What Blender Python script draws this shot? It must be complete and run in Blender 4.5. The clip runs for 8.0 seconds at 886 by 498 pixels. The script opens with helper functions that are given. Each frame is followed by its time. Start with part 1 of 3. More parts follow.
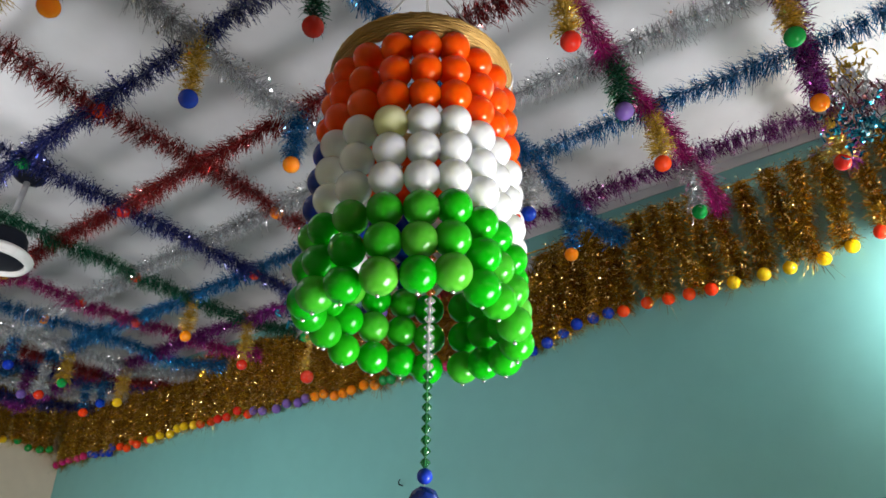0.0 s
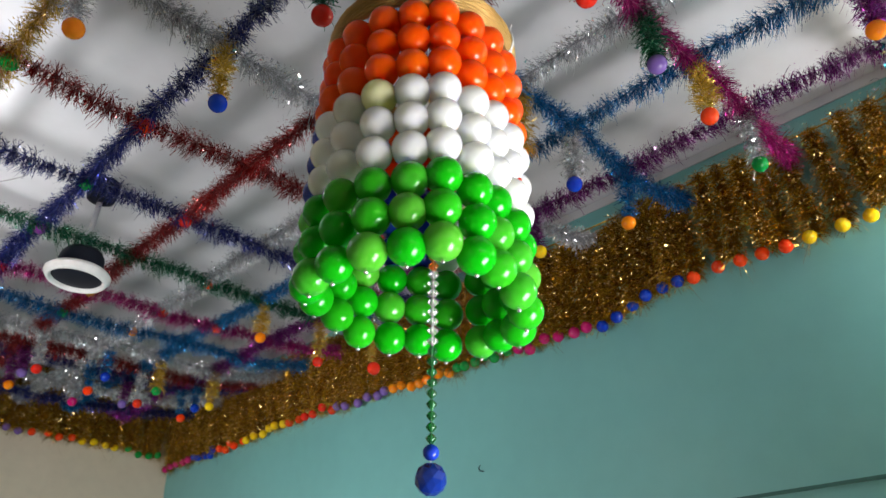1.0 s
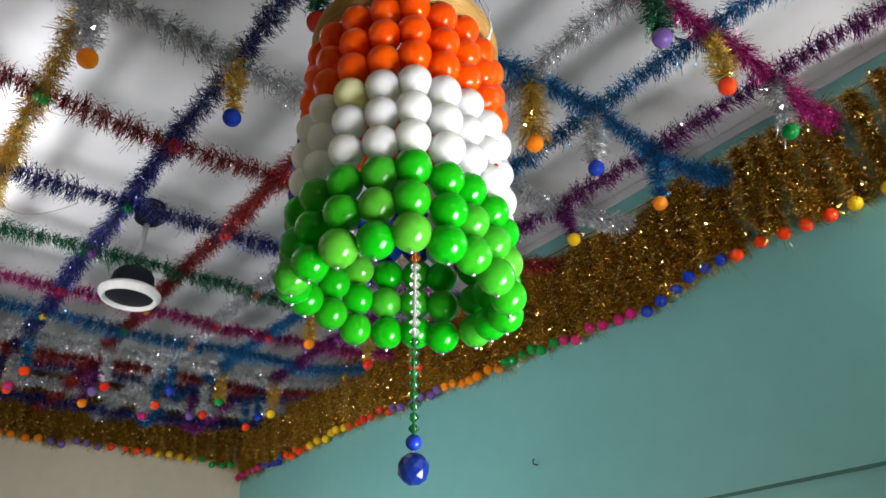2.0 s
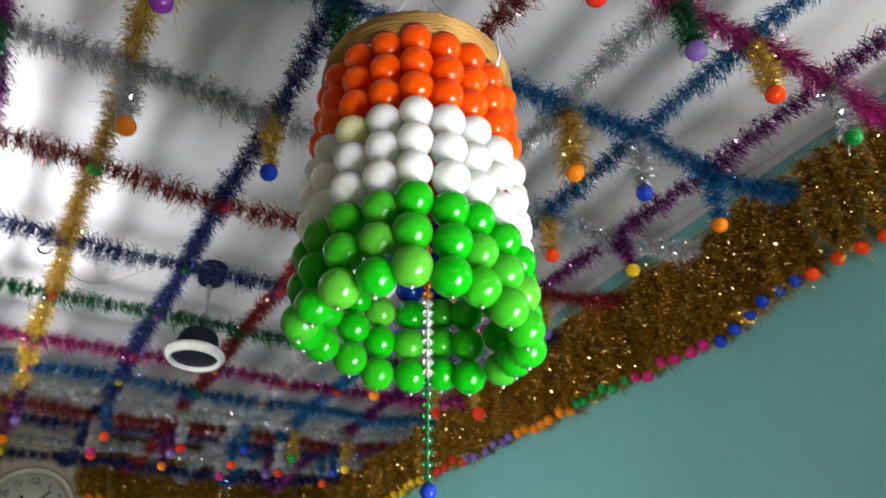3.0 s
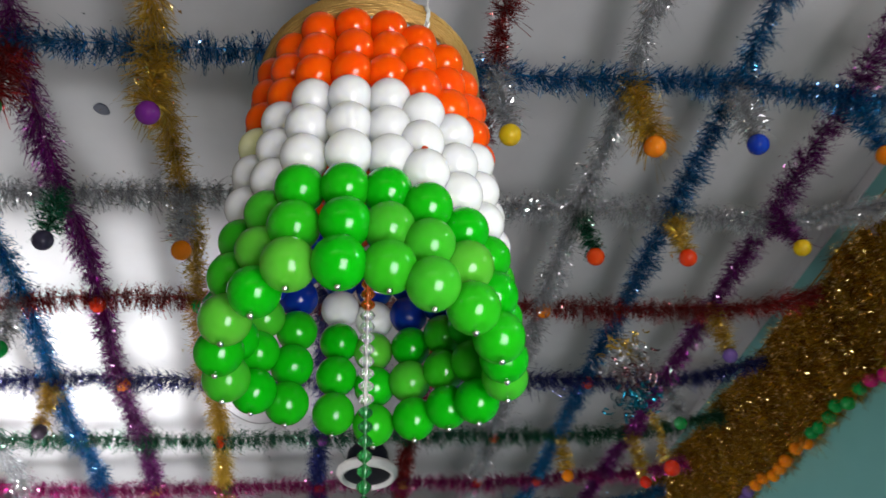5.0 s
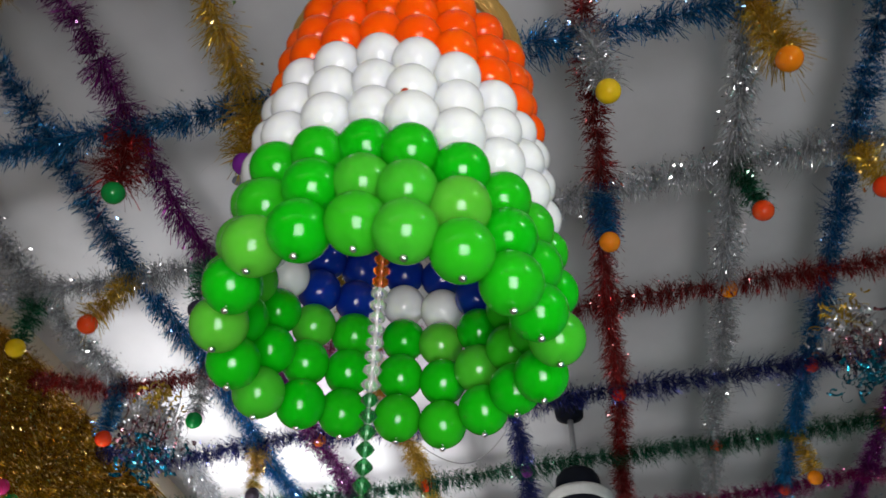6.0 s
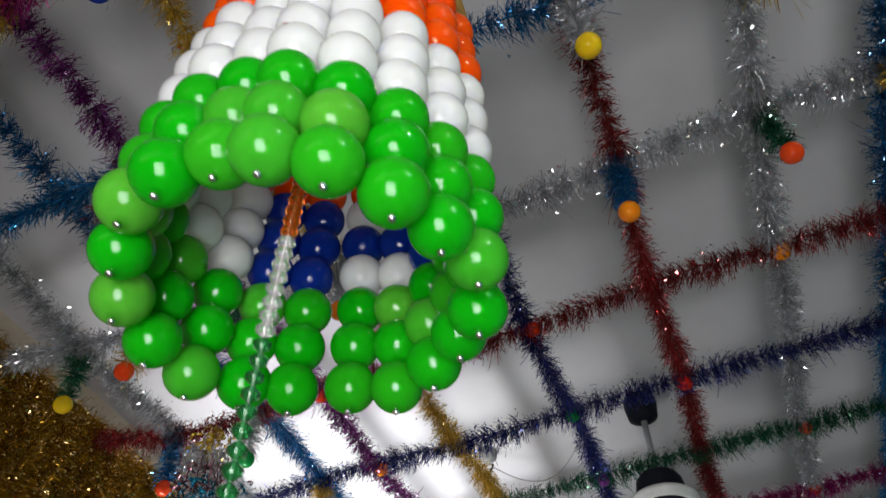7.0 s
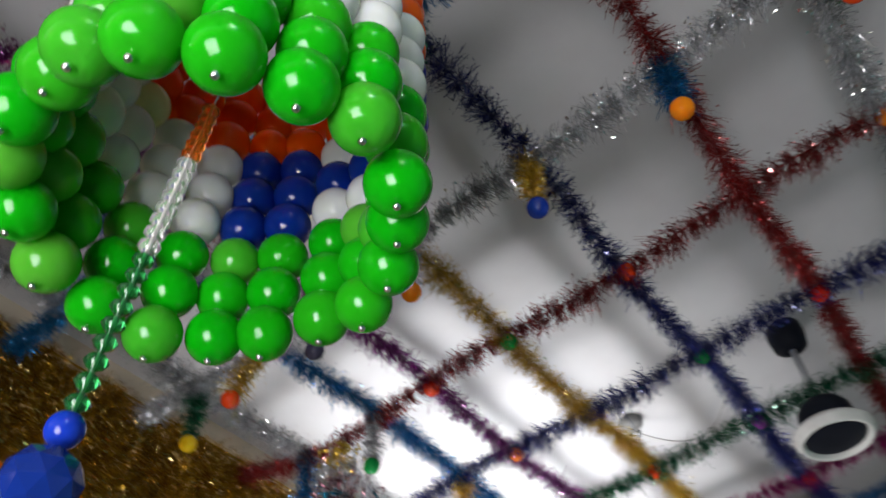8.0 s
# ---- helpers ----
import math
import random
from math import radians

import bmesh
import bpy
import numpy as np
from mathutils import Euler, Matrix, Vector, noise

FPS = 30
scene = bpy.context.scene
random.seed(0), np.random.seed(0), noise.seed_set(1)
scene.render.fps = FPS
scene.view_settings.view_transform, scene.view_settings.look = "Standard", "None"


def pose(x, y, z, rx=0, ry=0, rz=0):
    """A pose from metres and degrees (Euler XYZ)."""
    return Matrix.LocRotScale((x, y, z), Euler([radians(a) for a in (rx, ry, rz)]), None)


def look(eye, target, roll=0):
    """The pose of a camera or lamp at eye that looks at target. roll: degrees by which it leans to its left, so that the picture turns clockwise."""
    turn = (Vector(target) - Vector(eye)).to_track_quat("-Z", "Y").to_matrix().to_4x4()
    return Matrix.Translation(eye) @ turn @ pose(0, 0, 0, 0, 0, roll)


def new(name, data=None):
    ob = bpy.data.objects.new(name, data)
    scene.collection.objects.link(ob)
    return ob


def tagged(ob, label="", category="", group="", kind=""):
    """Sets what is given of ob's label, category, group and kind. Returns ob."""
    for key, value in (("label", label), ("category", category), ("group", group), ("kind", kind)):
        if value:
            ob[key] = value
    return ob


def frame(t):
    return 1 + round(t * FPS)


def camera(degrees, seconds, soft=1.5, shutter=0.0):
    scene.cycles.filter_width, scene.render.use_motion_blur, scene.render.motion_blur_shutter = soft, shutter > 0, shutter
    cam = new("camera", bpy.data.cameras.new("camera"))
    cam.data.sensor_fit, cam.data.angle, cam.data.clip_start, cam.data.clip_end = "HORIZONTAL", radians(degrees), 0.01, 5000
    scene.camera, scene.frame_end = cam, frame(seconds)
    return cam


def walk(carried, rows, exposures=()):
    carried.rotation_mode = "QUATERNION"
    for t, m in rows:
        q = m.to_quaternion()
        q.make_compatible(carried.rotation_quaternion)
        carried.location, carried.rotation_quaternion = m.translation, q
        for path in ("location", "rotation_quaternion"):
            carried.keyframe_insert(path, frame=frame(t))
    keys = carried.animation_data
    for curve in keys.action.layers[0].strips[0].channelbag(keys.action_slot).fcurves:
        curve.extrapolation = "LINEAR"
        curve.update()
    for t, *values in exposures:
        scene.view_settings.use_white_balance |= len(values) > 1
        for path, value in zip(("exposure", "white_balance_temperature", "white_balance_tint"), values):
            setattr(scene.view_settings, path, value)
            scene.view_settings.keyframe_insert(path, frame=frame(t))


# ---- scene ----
cam = camera(62.8, 8.0, soft=1.5, shutter=0.4)
PATH = [
    (0, (-0.541, -1.339, 1.504), (0.889, -0.346, 2.489), -1.0),
    (0.5, (-0.526, -1.336, 1.496), (0.855, -0.292, 2.498), -1.9),
    (1, (-0.451, -1.399, 1.494), (0.829, -0.206, 2.463), -2.1),
    (2.5, (-0.354, -1.467, 1.476), (0.725, -0.111, 2.475), -3.6),
    (3, (-0.291, -1.473, 1.484), (0.643, -0.087, 2.582), -3.7),
    (3.5, (-0.156, -1.480, 1.490), (0.527, -0.027, 2.682), -2.1),
    (4, (-0.067, -1.475, 1.487), (0.530, -0.016, 2.719), -4.2),
    (5.5, (0.102, -1.310, 1.491), (0.166, 0.095, 2.913), -5.4),
    (6, (0.191, -1.258, 1.499), (-0.044, 0.081, 2.966), -2.9),
    (6.5, (0.242, -1.200, 1.488), (-0.077, 0.077, 2.993), -6.2),
    (7, (0.276, -1.141, 1.480), (-0.139, 0.058, 3.026), -4.1),
    (7.5, (0.301, -1.063, 1.456), (-0.202, 0.165, 2.953), -5.9),
    (8, (0.338, -0.981, 1.467), (-0.382, 0.006, 3.050), -4.4),
]
walk(cam, [(t, look(eye, target, roll)) for t, eye, target, roll in PATH],
     exposures=((0, 0.52), (1, 0.58), (2.5, 0.58), (4, 0.12), (5.5, -0.35), (7, -0.42), (8, -0.2)))

# ---- light ----
world = bpy.data.worlds.new("world")
scene.world = world
world.use_nodes = True
wn, wl = world.node_tree.nodes, world.node_tree.links
sky = wn.new("ShaderNodeTexSky")
sky.sky_type, sky.sun_disc = "NISHITA", False
sky.sun_elevation, sky.sun_rotation = radians(40), radians(200)
wl.new(sky.outputs[0], wn["Background"].inputs["Color"])
wn["Background"].inputs["Strength"].default_value = 0.1


def window_light(name, where, target, w, h, power, color):
    lamp = bpy.data.lights.new(name, "AREA")
    lamp.shape, lamp.size, lamp.size_y, lamp.energy, lamp.color = "RECTANGLE", w, h, power, color
    ob = new(name, lamp)
    ob.matrix_world = look(where, target)
    return ob


# daylight of the low window in the west wall
WINDOW = window_light("daylight_window", (-1.16, 0.72, 1.32), (-0.84, 0.62, 2.845), 1.05, 0.45, 17, (0.985, 0.98, 0.985))
WINDOW.data.spread = radians(64)
ACROSS = window_light("daylight_across", (-1.17, 0.72, 1.34), (1.48, 1.25, 1.85), 0.8, 0.45, 9.5, (0.985, 0.98, 0.995))
ACROSS.data.spread = radians(92)
# fill lamp added in the south doorway, for a light carried at the camera
window_light("door_fill", (0.36, -1.66, 1.12), (0.15, -0.85, 1.95), 0.55, 0.75, 9.2, (1.0, 0.975, 0.985)).data.spread = radians(112)
bulb = bpy.data.lights.new("bulb_light", "POINT")
bulb.energy, bulb.shadow_soft_size, bulb.color = 11, 0.03, (1.0, 0.98, 0.99)
new("bulb_light", bulb).location = (1.375, -1.56, 2.26)

CEIL = 2.845
GRID = 2.62


# ---- materials ----
def material(name):
    m = bpy.data.materials.new(name)
    m.use_nodes = True
    t = m.node_tree
    return m, t.nodes, t.links, t.nodes["Principled BSDF"]


def tint_noise(n, l, bsdf, color, scale, low, high, space="Object"):
    """Base colour times a two-scale noise."""
    co = n.new("ShaderNodeTexCoord")
    big, small = n.new("ShaderNodeTexNoise"), n.new("ShaderNodeTexNoise")
    big.inputs["Scale"].default_value, small.inputs["Scale"].default_value = scale, scale * 14
    big.inputs["Detail"].default_value, small.inputs["Detail"].default_value = 5, 4
    l.new(co.outputs[space], big.inputs["Vector"]), l.new(co.outputs[space], small.inputs["Vector"])
    add = n.new("ShaderNodeMath")
    add.operation = "ADD"
    half = n.new("ShaderNodeMath")
    half.operation, half.inputs[1].default_value = "MULTIPLY", 0.35
    l.new(small.outputs[0], half.inputs[0])
    l.new(big.outputs[0], add.inputs[0]), l.new(half.outputs[0], add.inputs[1])
    ramp = n.new("ShaderNodeValToRGB")
    ramp.color_ramp.elements[0].position, ramp.color_ramp.elements[1].position = 0.45, 0.9
    ramp.color_ramp.elements[0].color = (*[c * low for c in color], 1)
    ramp.color_ramp.elements[1].color = (*[min(c * high, 0.95) for c in color], 1)
    l.new(add.outputs[0], ramp.inputs[0])
    l.new(ramp.outputs[0], bsdf.inputs["Base Color"])
    return small, add


def bumped(n, l, bsdf, height, strength, distance):
    b = n.new("ShaderNodeBump")
    b.inputs["Strength"].default_value, b.inputs["Distance"].default_value = strength, distance
    l.new(height, b.inputs["Height"]), l.new(b.outputs[0], bsdf.inputs["Normal"])


def paint(name, color, rough, scale=1.5, low=0.9, high=1.08, bump=0.15):
    m, n, l, b = material(name)
    small, add = tint_noise(n, l, b, color, scale, low, high)
    b.inputs["Roughness"].default_value = rough
    bumped(n, l, b, small.outputs[0], bump, 0.004)
    return m


def plastic(name, color, rough=0.09, spread=0.25, sub=0.85, hue=(0.6, 0.35, 0.0)):
    """Glossy translucent plastic; each ball differs a little."""
    m, n, l, b = material(name)
    info, mix = n.new("ShaderNodeObjectInfo"), n.new("ShaderNodeMix")
    mix.data_type = "RGBA"
    mix.inputs["A"].default_value = (*color, 1)
    mix.inputs["B"].default_value = (*[min(1, c + spread * h * (1 - c) * 0.6) for c, h in zip(color, hue)], 1)
    power = n.new("ShaderNodeMath")
    power.operation, power.inputs[1].default_value = "POWER", 3.0
    l.new(info.outputs["Random"], power.inputs[0]), l.new(power.outputs[0], mix.inputs["Factor"])
    co, ns = n.new("ShaderNodeTexCoord"), n.new("ShaderNodeTexNoise")
    ns.inputs["Scale"].default_value, ns.inputs["Detail"].default_value = 60, 3
    l.new(co.outputs["Object"], ns.inputs["Vector"])
    shade = n.new("ShaderNodeMix")
    shade.data_type, shade.blend_type = "RGBA", "MULTIPLY"
    shade.inputs["Factor"].default_value = 0.18
    l.new(mix.outputs["Result"], shade.inputs["A"]), l.new(ns.outputs[0], shade.inputs["B"])
    l.new(shade.outputs["Result"], b.inputs["Base Color"])
    b.inputs["Roughness"].default_value, b.inputs["Specular IOR Level"].default_value = rough, 0.34
    b.inputs["Subsurface Weight"].default_value = sub
    b.inputs["Subsurface Radius"].default_value = (0.05, 0.05, 0.04)
    b.inputs["Subsurface Scale"].default_value = 0.7
    bumped(n, l, b, ns.outputs[0], 0.05, 0.001)
    return m


def foil(name, color, rough=0.30, bright=1.7, metal=0.75):
    """Shredded metallic film; each strip has its own shade and gloss."""
    m, n, l, b = material(name)
    geo, ramp = n.new("ShaderNodeNewGeometry"), n.new("ShaderNodeValToRGB")
    e = ramp.color_ramp.elements
    e[0].color = (*[c * 0.3 for c in color], 1)
    e[1].color = (*[min(0.97, c * 0.85 + 0.15) for c in color], 1)
    for at, k in ((0.5, 0.85), (0.8, bright)):
        ramp.color_ramp.elements.new(at).color = (*[min(0.95, c * k) for c in color], 1)
    l.new(geo.outputs["Random Per Island"], ramp.inputs[0])
    l.new(ramp.outputs[0], b.inputs["Base Color"])
    gloss = n.new("ShaderNodeMapRange")
    gloss.inputs["From Min"].default_value = 0.3
    gloss.inputs["To Min"].default_value, gloss.inputs["To Max"].default_value = rough * 1.3, rough * 0.35
    l.new(geo.outputs["Random Per Island"], gloss.inputs["Value"]), l.new(gloss.outputs[0], b.inputs["Roughness"])
    b.inputs["Metallic"].default_value = metal
    return m


def plain(name, color, rough=0.4, metal=0.0, scale=20):
    m, n, l, b = material(name)
    tint_noise(n, l, b, color, scale, 0.85, 1.1)
    b.inputs["Roughness"].default_value, b.inputs["Metallic"].default_value = rough, metal
    return m


def crystal(name, color, rough=0.02):
    m, n, l, b = material(name)
    b.inputs["Base Color"].default_value = (*color, 1)
    b.inputs["Transmission Weight"].default_value, b.inputs["Roughness"].default_value = 0.85, rough
    b.inputs["IOR"].default_value = 1.52
    return m


M_ceiling = paint("white_limewash", (0.58, 0.58, 0.60), 0.8, 1.2, 0.9, 1.05, 0.25)
M_teal = paint("teal_gloss_paint", (0.165, 0.415, 0.40), 0.33, 1.1, 0.93, 1.08, 0.12)
M_cream = paint("cream_paint", (0.66, 0.58, 0.45), 0.6, 1.4, 0.9, 1.08, 0.15)
M_floor = paint("grey_terrazzo", (0.35, 0.32, 0.28), 0.4, 6.0, 0.75, 1.15, 0.05)
M_wood = paint("brown_frame_paint", (0.20, 0.11, 0.06), 0.45, 8.0, 0.8, 1.15, 0.2)

ORANGE, WHITE, GREEN, NAVY = "orange", "white", "green", "navy"
BEAD = {
    ORANGE: plastic("orange_plastic", (0.98, 0.085, 0.001), spread=0.1, hue=(0, 0.4, 0)),
    WHITE: plastic("white_plastic", (0.76, 0.785, 0.775), spread=0.0, sub=0.9),
    GREEN: plastic("green_plastic", (0.003, 0.385, 0.004), spread=0.3, hue=(0.15, 0.15, 0.04)),
    "lime": plastic("light_green_plastic", (0.042, 0.40, 0.018), spread=0.3, hue=(0.25, 0.15, 0.06)),
    NAVY: plastic("navy_plastic", (0.003, 0.022, 0.25), spread=0.0),
    "pale": plastic("pale_yellow_plastic", (0.76, 0.78, 0.42), spread=0.0),
    "red": plastic("red_plastic", (0.62, 0.022, 0.012), spread=0.2, hue=(0.5, 0.3, 0)),
    "vermilion": plastic("vermilion_plastic", (0.85, 0.060, 0.008), spread=0.1, hue=(0.5, 0.3, 0)),
    "amber": plastic("amber_plastic", (0.88, 0.24, 0.006), spread=0.1),
    "yellow": plastic("yellow_plastic", (0.75, 0.50, 0.01), spread=0.1),
    "emerald": plastic("emerald_plastic", (0.006, 0.26, 0.05), spread=0.1, hue=(0, 1, 0)),
    "cobalt": plastic("cobalt_plastic", (0.008, 0.045, 0.42), spread=0.1, hue=(0, 0, 1)),
    "lilac": plastic("lilac_plastic", (0.17, 0.10, 0.36), spread=0.1),
    "purple": plastic("purple_plastic", (0.20, 0.02, 0.30), spread=0.1),
    "magenta": plastic("magenta_plastic", (0.50, 0.012, 0.16), spread=0.1),
    "grey": plastic("slate_plastic", (0.035, 0.035, 0.08), spread=0.1),
}
FOIL = {
    "red": foil("red_foil", (0.30, 0.016, 0.016)),
    "navy": foil("navy_foil", (0.020, 0.030, 0.20)),
    "green": foil("green_foil", (0.008, 0.15, 0.07)),
    "magenta": foil("magenta_foil", (0.42, 0.012, 0.20)),
    "purple": foil("purple_foil", (0.22, 0.012, 0.21)),
    "blue": foil("blue_foil", (0.006, 0.17, 0.40)),
    "silver": foil("silver_foil", (0.64, 0.65, 0.68), 0.22, 1.4, 0.7),
    "gold": foil("gold_foil", (0.72, 0.46, 0.05), 0.25, 1.4, 0.65),
    "bronze": foil("old_gold_foil", (0.60, 0.35, 0.022), 0.16, 1.6, 0.7),
    "rose": foil("rose_foil", (0.42, 0.20, 0.24), 0.2, 1.5, 0.9),
    "cyan": foil("cyan_foil", (0.02, 0.28, 0.42), 0.2, 1.6, 0.85),
}
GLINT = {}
for word, film in FOIL.items():  # glossier copies of each film, whitened to paint in sparkle
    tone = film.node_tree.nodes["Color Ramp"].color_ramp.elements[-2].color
    GLINT[film.name] = plain(f"{word}_sparkle", [min(0.95, 0.75 * c + 0.22) for c in tone[:3]], 0.13, 1.0, 300)
M_gold_cord = plain("gold_cord", (0.50, 0.30, 0.085), 0.36, 0.5, 420)
M_thread = plain("white_thread", (0.75, 0.75, 0.72), 0.8)
M_steel = plain("silver_bead", (0.75, 0.75, 0.75), 0.15, 1.0)
M_clear = crystal("clear_crystal", (0.96, 0.98, 0.96))
M_green_glass = crystal("green_crystal", (0.03, 0.30, 0.08))
M_amber_glass = crystal("orange_crystal", (0.9, 0.20, 0.02))
M_blue_glass = crystal("blue_facet", (0.010, 0.040, 0.32), 0.04)
M_blue_glass.node_tree.nodes["Principled BSDF"].inputs["Transmission Weight"].default_value = 0.45
M_blue_pearl = plastic("blue_pearl", (0.01, 0.04, 0.45), 0.12, 0.0, 0.0)
M_black = plain("dark_enamel", (0.010, 0.012, 0.020), 0.55)
M_black.node_tree.nodes["Principled BSDF"].inputs["Specular IOR Level"].default_value = 0.12
M_fan_white = plain("white_enamel", (0.75, 0.75, 0.74), 0.35)
M_rod = plain("grey_rod", (0.35, 0.36, 0.38), 0.4, 0.3)
M_wire = plain("grey_wire", (0.30, 0.30, 0.30), 0.6)
M_face = plain("clock_face", (0.78, 0.76, 0.68), 0.5)
M_rim = plain("clock_rim", (0.72, 0.66, 0.50), 0.35)
M_ink = plain("clock_ink", (0.03, 0.03, 0.03), 0.5)


# ---- mesh helpers ----
def mesh_from(name, verts, faces, mat, smooth=False):
    """A mesh from arrays; all faces have the same number of corners."""
    verts, faces = np.asarray(verts, np.float32), np.asarray(faces, np.int32)
    me = bpy.data.meshes.new(name)
    k = faces.shape[1]
    me.vertices.add(len(verts))
    me.vertices.foreach_set("co", verts.ravel())
    me.loops.add(faces.size)
    me.loops.foreach_set("vertex_index", faces.ravel())
    me.polygons.add(len(faces))
    me.polygons.foreach_set("loop_start", np.arange(0, faces.size, k, dtype=np.int32))
    me.polygons.foreach_set("loop_total", np.full(len(faces), k, np.int32))
    if smooth:
        me.polygons.foreach_set("use_smooth", np.ones(len(faces), bool))
    me.update(calc_edges=True)
    me.materials.append(mat)
    return me


def done(name, bm, mat, smooth=False):
    me = bpy.data.meshes.new(name)
    bm.normal_update()
    for f in bm.faces:
        f.smooth = smooth
    bm.to_mesh(me)
    bm.free()
    me.materials.append(mat)
    return me


def put(name, me, parent=None, m=None, label=""):
    ob = new(name, me)
    if parent:
        ob.parent = parent
    if m is not None:
        ob.matrix_basis = m
    return tagged(ob, label) if label else ob


def part(name, bm, mat, parent, label="", smooth=False, m=None):
    return put(name, done(name, bm, mat, smooth), parent, m, label)


def box_bm(x0, y0, z0, x1, y1, z1, bevel=0.0, bm=None):
    bm = bm or bmesh.new()
    v = bmesh.ops.create_cube(bm, size=1, matrix=Matrix.LocRotScale(
        ((x0 + x1) / 2, (y0 + y1) / 2, (z0 + z1) / 2), None, (x1 - x0, y1 - y0, z1 - z0)))["verts"]
    if bevel:
        edges = {e for a in v for e in a.link_edges}
        bmesh.ops.bevel(bm, geom=list(edges), offset=bevel, segments=2, affect="EDGES")
    return bm


def turned(profile, seg=32, closed=False):
    """A body of revolution round z from (radius, height) pairs."""
    verts, faces = [], []
    for r, z in profile:
        for k in range(seg):
            a = 2 * math.pi * k / seg
            verts.append((r * math.cos(a), r * math.sin(a), z))
    rows = len(profile)
    for i in range(rows if closed else rows - 1):
        j = (i + 1) % rows
        for k in range(seg):
            q = (k + 1) % seg
            faces.append((i * seg + k, i * seg + q, j * seg + q, j * seg + k))
    return verts, faces


def tube(points, radius, sides=6):
    """A thin round tube along points."""
    p = np.asarray(points, float)
    d = np.gradient(p, axis=0)
    d /= np.linalg.norm(d, axis=1)[:, None] + 1e-9
    up = np.where(np.abs(d[:, 2:3]) > 0.9, (1.0, 0.0, 0.0), (0.0, 0.0, 1.0))
    u = np.cross(d, up)
    u /= np.linalg.norm(u, axis=1)[:, None] + 1e-9
    w = np.cross(d, u)
    a = np.arange(sides) * 2 * math.pi / sides
    v = p[:, None] + radius * (np.cos(a)[None, :, None] * u[:, None] + np.sin(a)[None, :, None] * w[:, None])
    f = [(i * sides + k, i * sides + (k + 1) % sides, (i + 1) * sides + (k + 1) % sides, (i + 1) * sides + k)
         for i in range(len(p) - 1) for k in range(sides)]
    return v.reshape(-1, 3), f


def tinsel(name, points, radius, per_metre, mat, seed, fall=0.45, cuts=(0.0, 0.45, 0.8, 1.0), glints=0.25):
    """Shredded film twisted round a thread: narrow curling strips, most of them hanging, combed to one side in stretches."""
    rng = np.random.default_rng(seed)
    p = np.asarray(points, float)
    step = np.linalg.norm(np.diff(p, axis=0), axis=1)
    s = np.concatenate([[0], np.cumsum(step)])
    n = int(s[-1] * per_metre)
    # strips come in tufts along the thread
    at = rng.uniform(0, s[-1], n)
    at = np.clip(at + 0.0035 * np.sin(at * 420 + seed) + 0.004 * np.sin(at * 150 + 2 * seed), 0, s[-1])
    core = np.stack([np.interp(at, s, p[:, k]) for k in range(3)], 1)
    ahead = np.stack([np.interp(np.minimum(at + 0.01, s[-1]), s, p[:, k]) - np.interp(np.maximum(at - 0.01, 0), s, p[:, k]) for k in range(3)], 1)
    ahead /= np.linalg.norm(ahead, axis=1)[:, None]
    way = rng.normal(size=(n, 3))
    way[:, 2] -= fall * rng.uniform(0, 2, n)
    way -= (way * ahead).sum(1)[:, None] * ahead
    way /= np.linalg.norm(way, axis=1)[:, None] + 1e-9
    wave = 1 + 0.14 * np.sin(at * 23 + seed) + 0.13 * np.sin(at * 61 + 2.3 * seed) + 0.10 * np.sin(at * 143 + 1.1 * seed)
    reach = radius * wave * rng.uniform(0.5, 1.15, n) * np.where(rng.random(n) < 0.05, 1.35, 1)
    lean = 0.38 * np.sin(at * 3.1 + 1.7 * seed) + rng.normal(0, 0.26, n)
    side = np.cross(way, rng.normal(size=(n, 3)))
    side /= np.linalg.norm(side, axis=1)[:, None] + 1e-9
    third = np.cross(way, side)
    half = rng.uniform(0.0006, 0.0012, n)
    turn, curl = np.zeros(n), rng.normal(0, 0.28, n)
    rows = []
    for k, q in enumerate(cuts):
        c = core + way * (reach * q)[:, None] + ahead * (lean * reach * q * (0.6 + 0.5 * q))[:, None] + side * (curl * reach * q * q)[:, None]
        c[:, 2] -= 0.30 * reach * q * q
        w = (np.cos(turn)[:, None] * side + np.sin(turn)[:, None] * third) * (half * (1 - 0.35 * q))[:, None]
        rows += [c - w, c + w]
        turn = turn + rng.normal(0, 0.75, n)
    m = len(rows)
    v = np.stack(rows, 1).reshape(-1, 3)
    b = np.arange(n)[:, None] * m
    f = np.concatenate([np.concatenate([b + (k, k + 1, k + 3), b + (k, k + 3, k + 2)]) for k in range(0, m - 2, 2)])
    # creased bits of film added as sparkles, in the whitened GLINT colours
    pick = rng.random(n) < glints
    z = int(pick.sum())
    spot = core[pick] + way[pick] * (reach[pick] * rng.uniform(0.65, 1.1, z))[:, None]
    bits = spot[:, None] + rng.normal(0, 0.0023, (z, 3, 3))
    v = np.concatenate([v, bits.reshape(-1, 3)])
    strips = len(f)
    f = np.concatenate([f, n * m + np.arange(z * 3).reshape(-1, 3)])
    me = mesh_from(name, v, f, mat)
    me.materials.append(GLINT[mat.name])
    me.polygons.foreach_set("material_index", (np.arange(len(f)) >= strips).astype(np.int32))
    return me


def ball_mesh(name, radius, mat, seg=24, rings=14, squash=1.0):
    bm = bmesh.new()
    bmesh.ops.create_uvsphere(bm, u_segments=seg, v_segments=rings, radius=radius)
    for v in bm.verts:
        v.co.z *= squash
        # dimple at the threading holes
        d = math.hypot(v.co.x, v.co.y) / radius
        if d < 0.22:
            v.co.z *= 0.955
    return done(name, bm, mat, True)


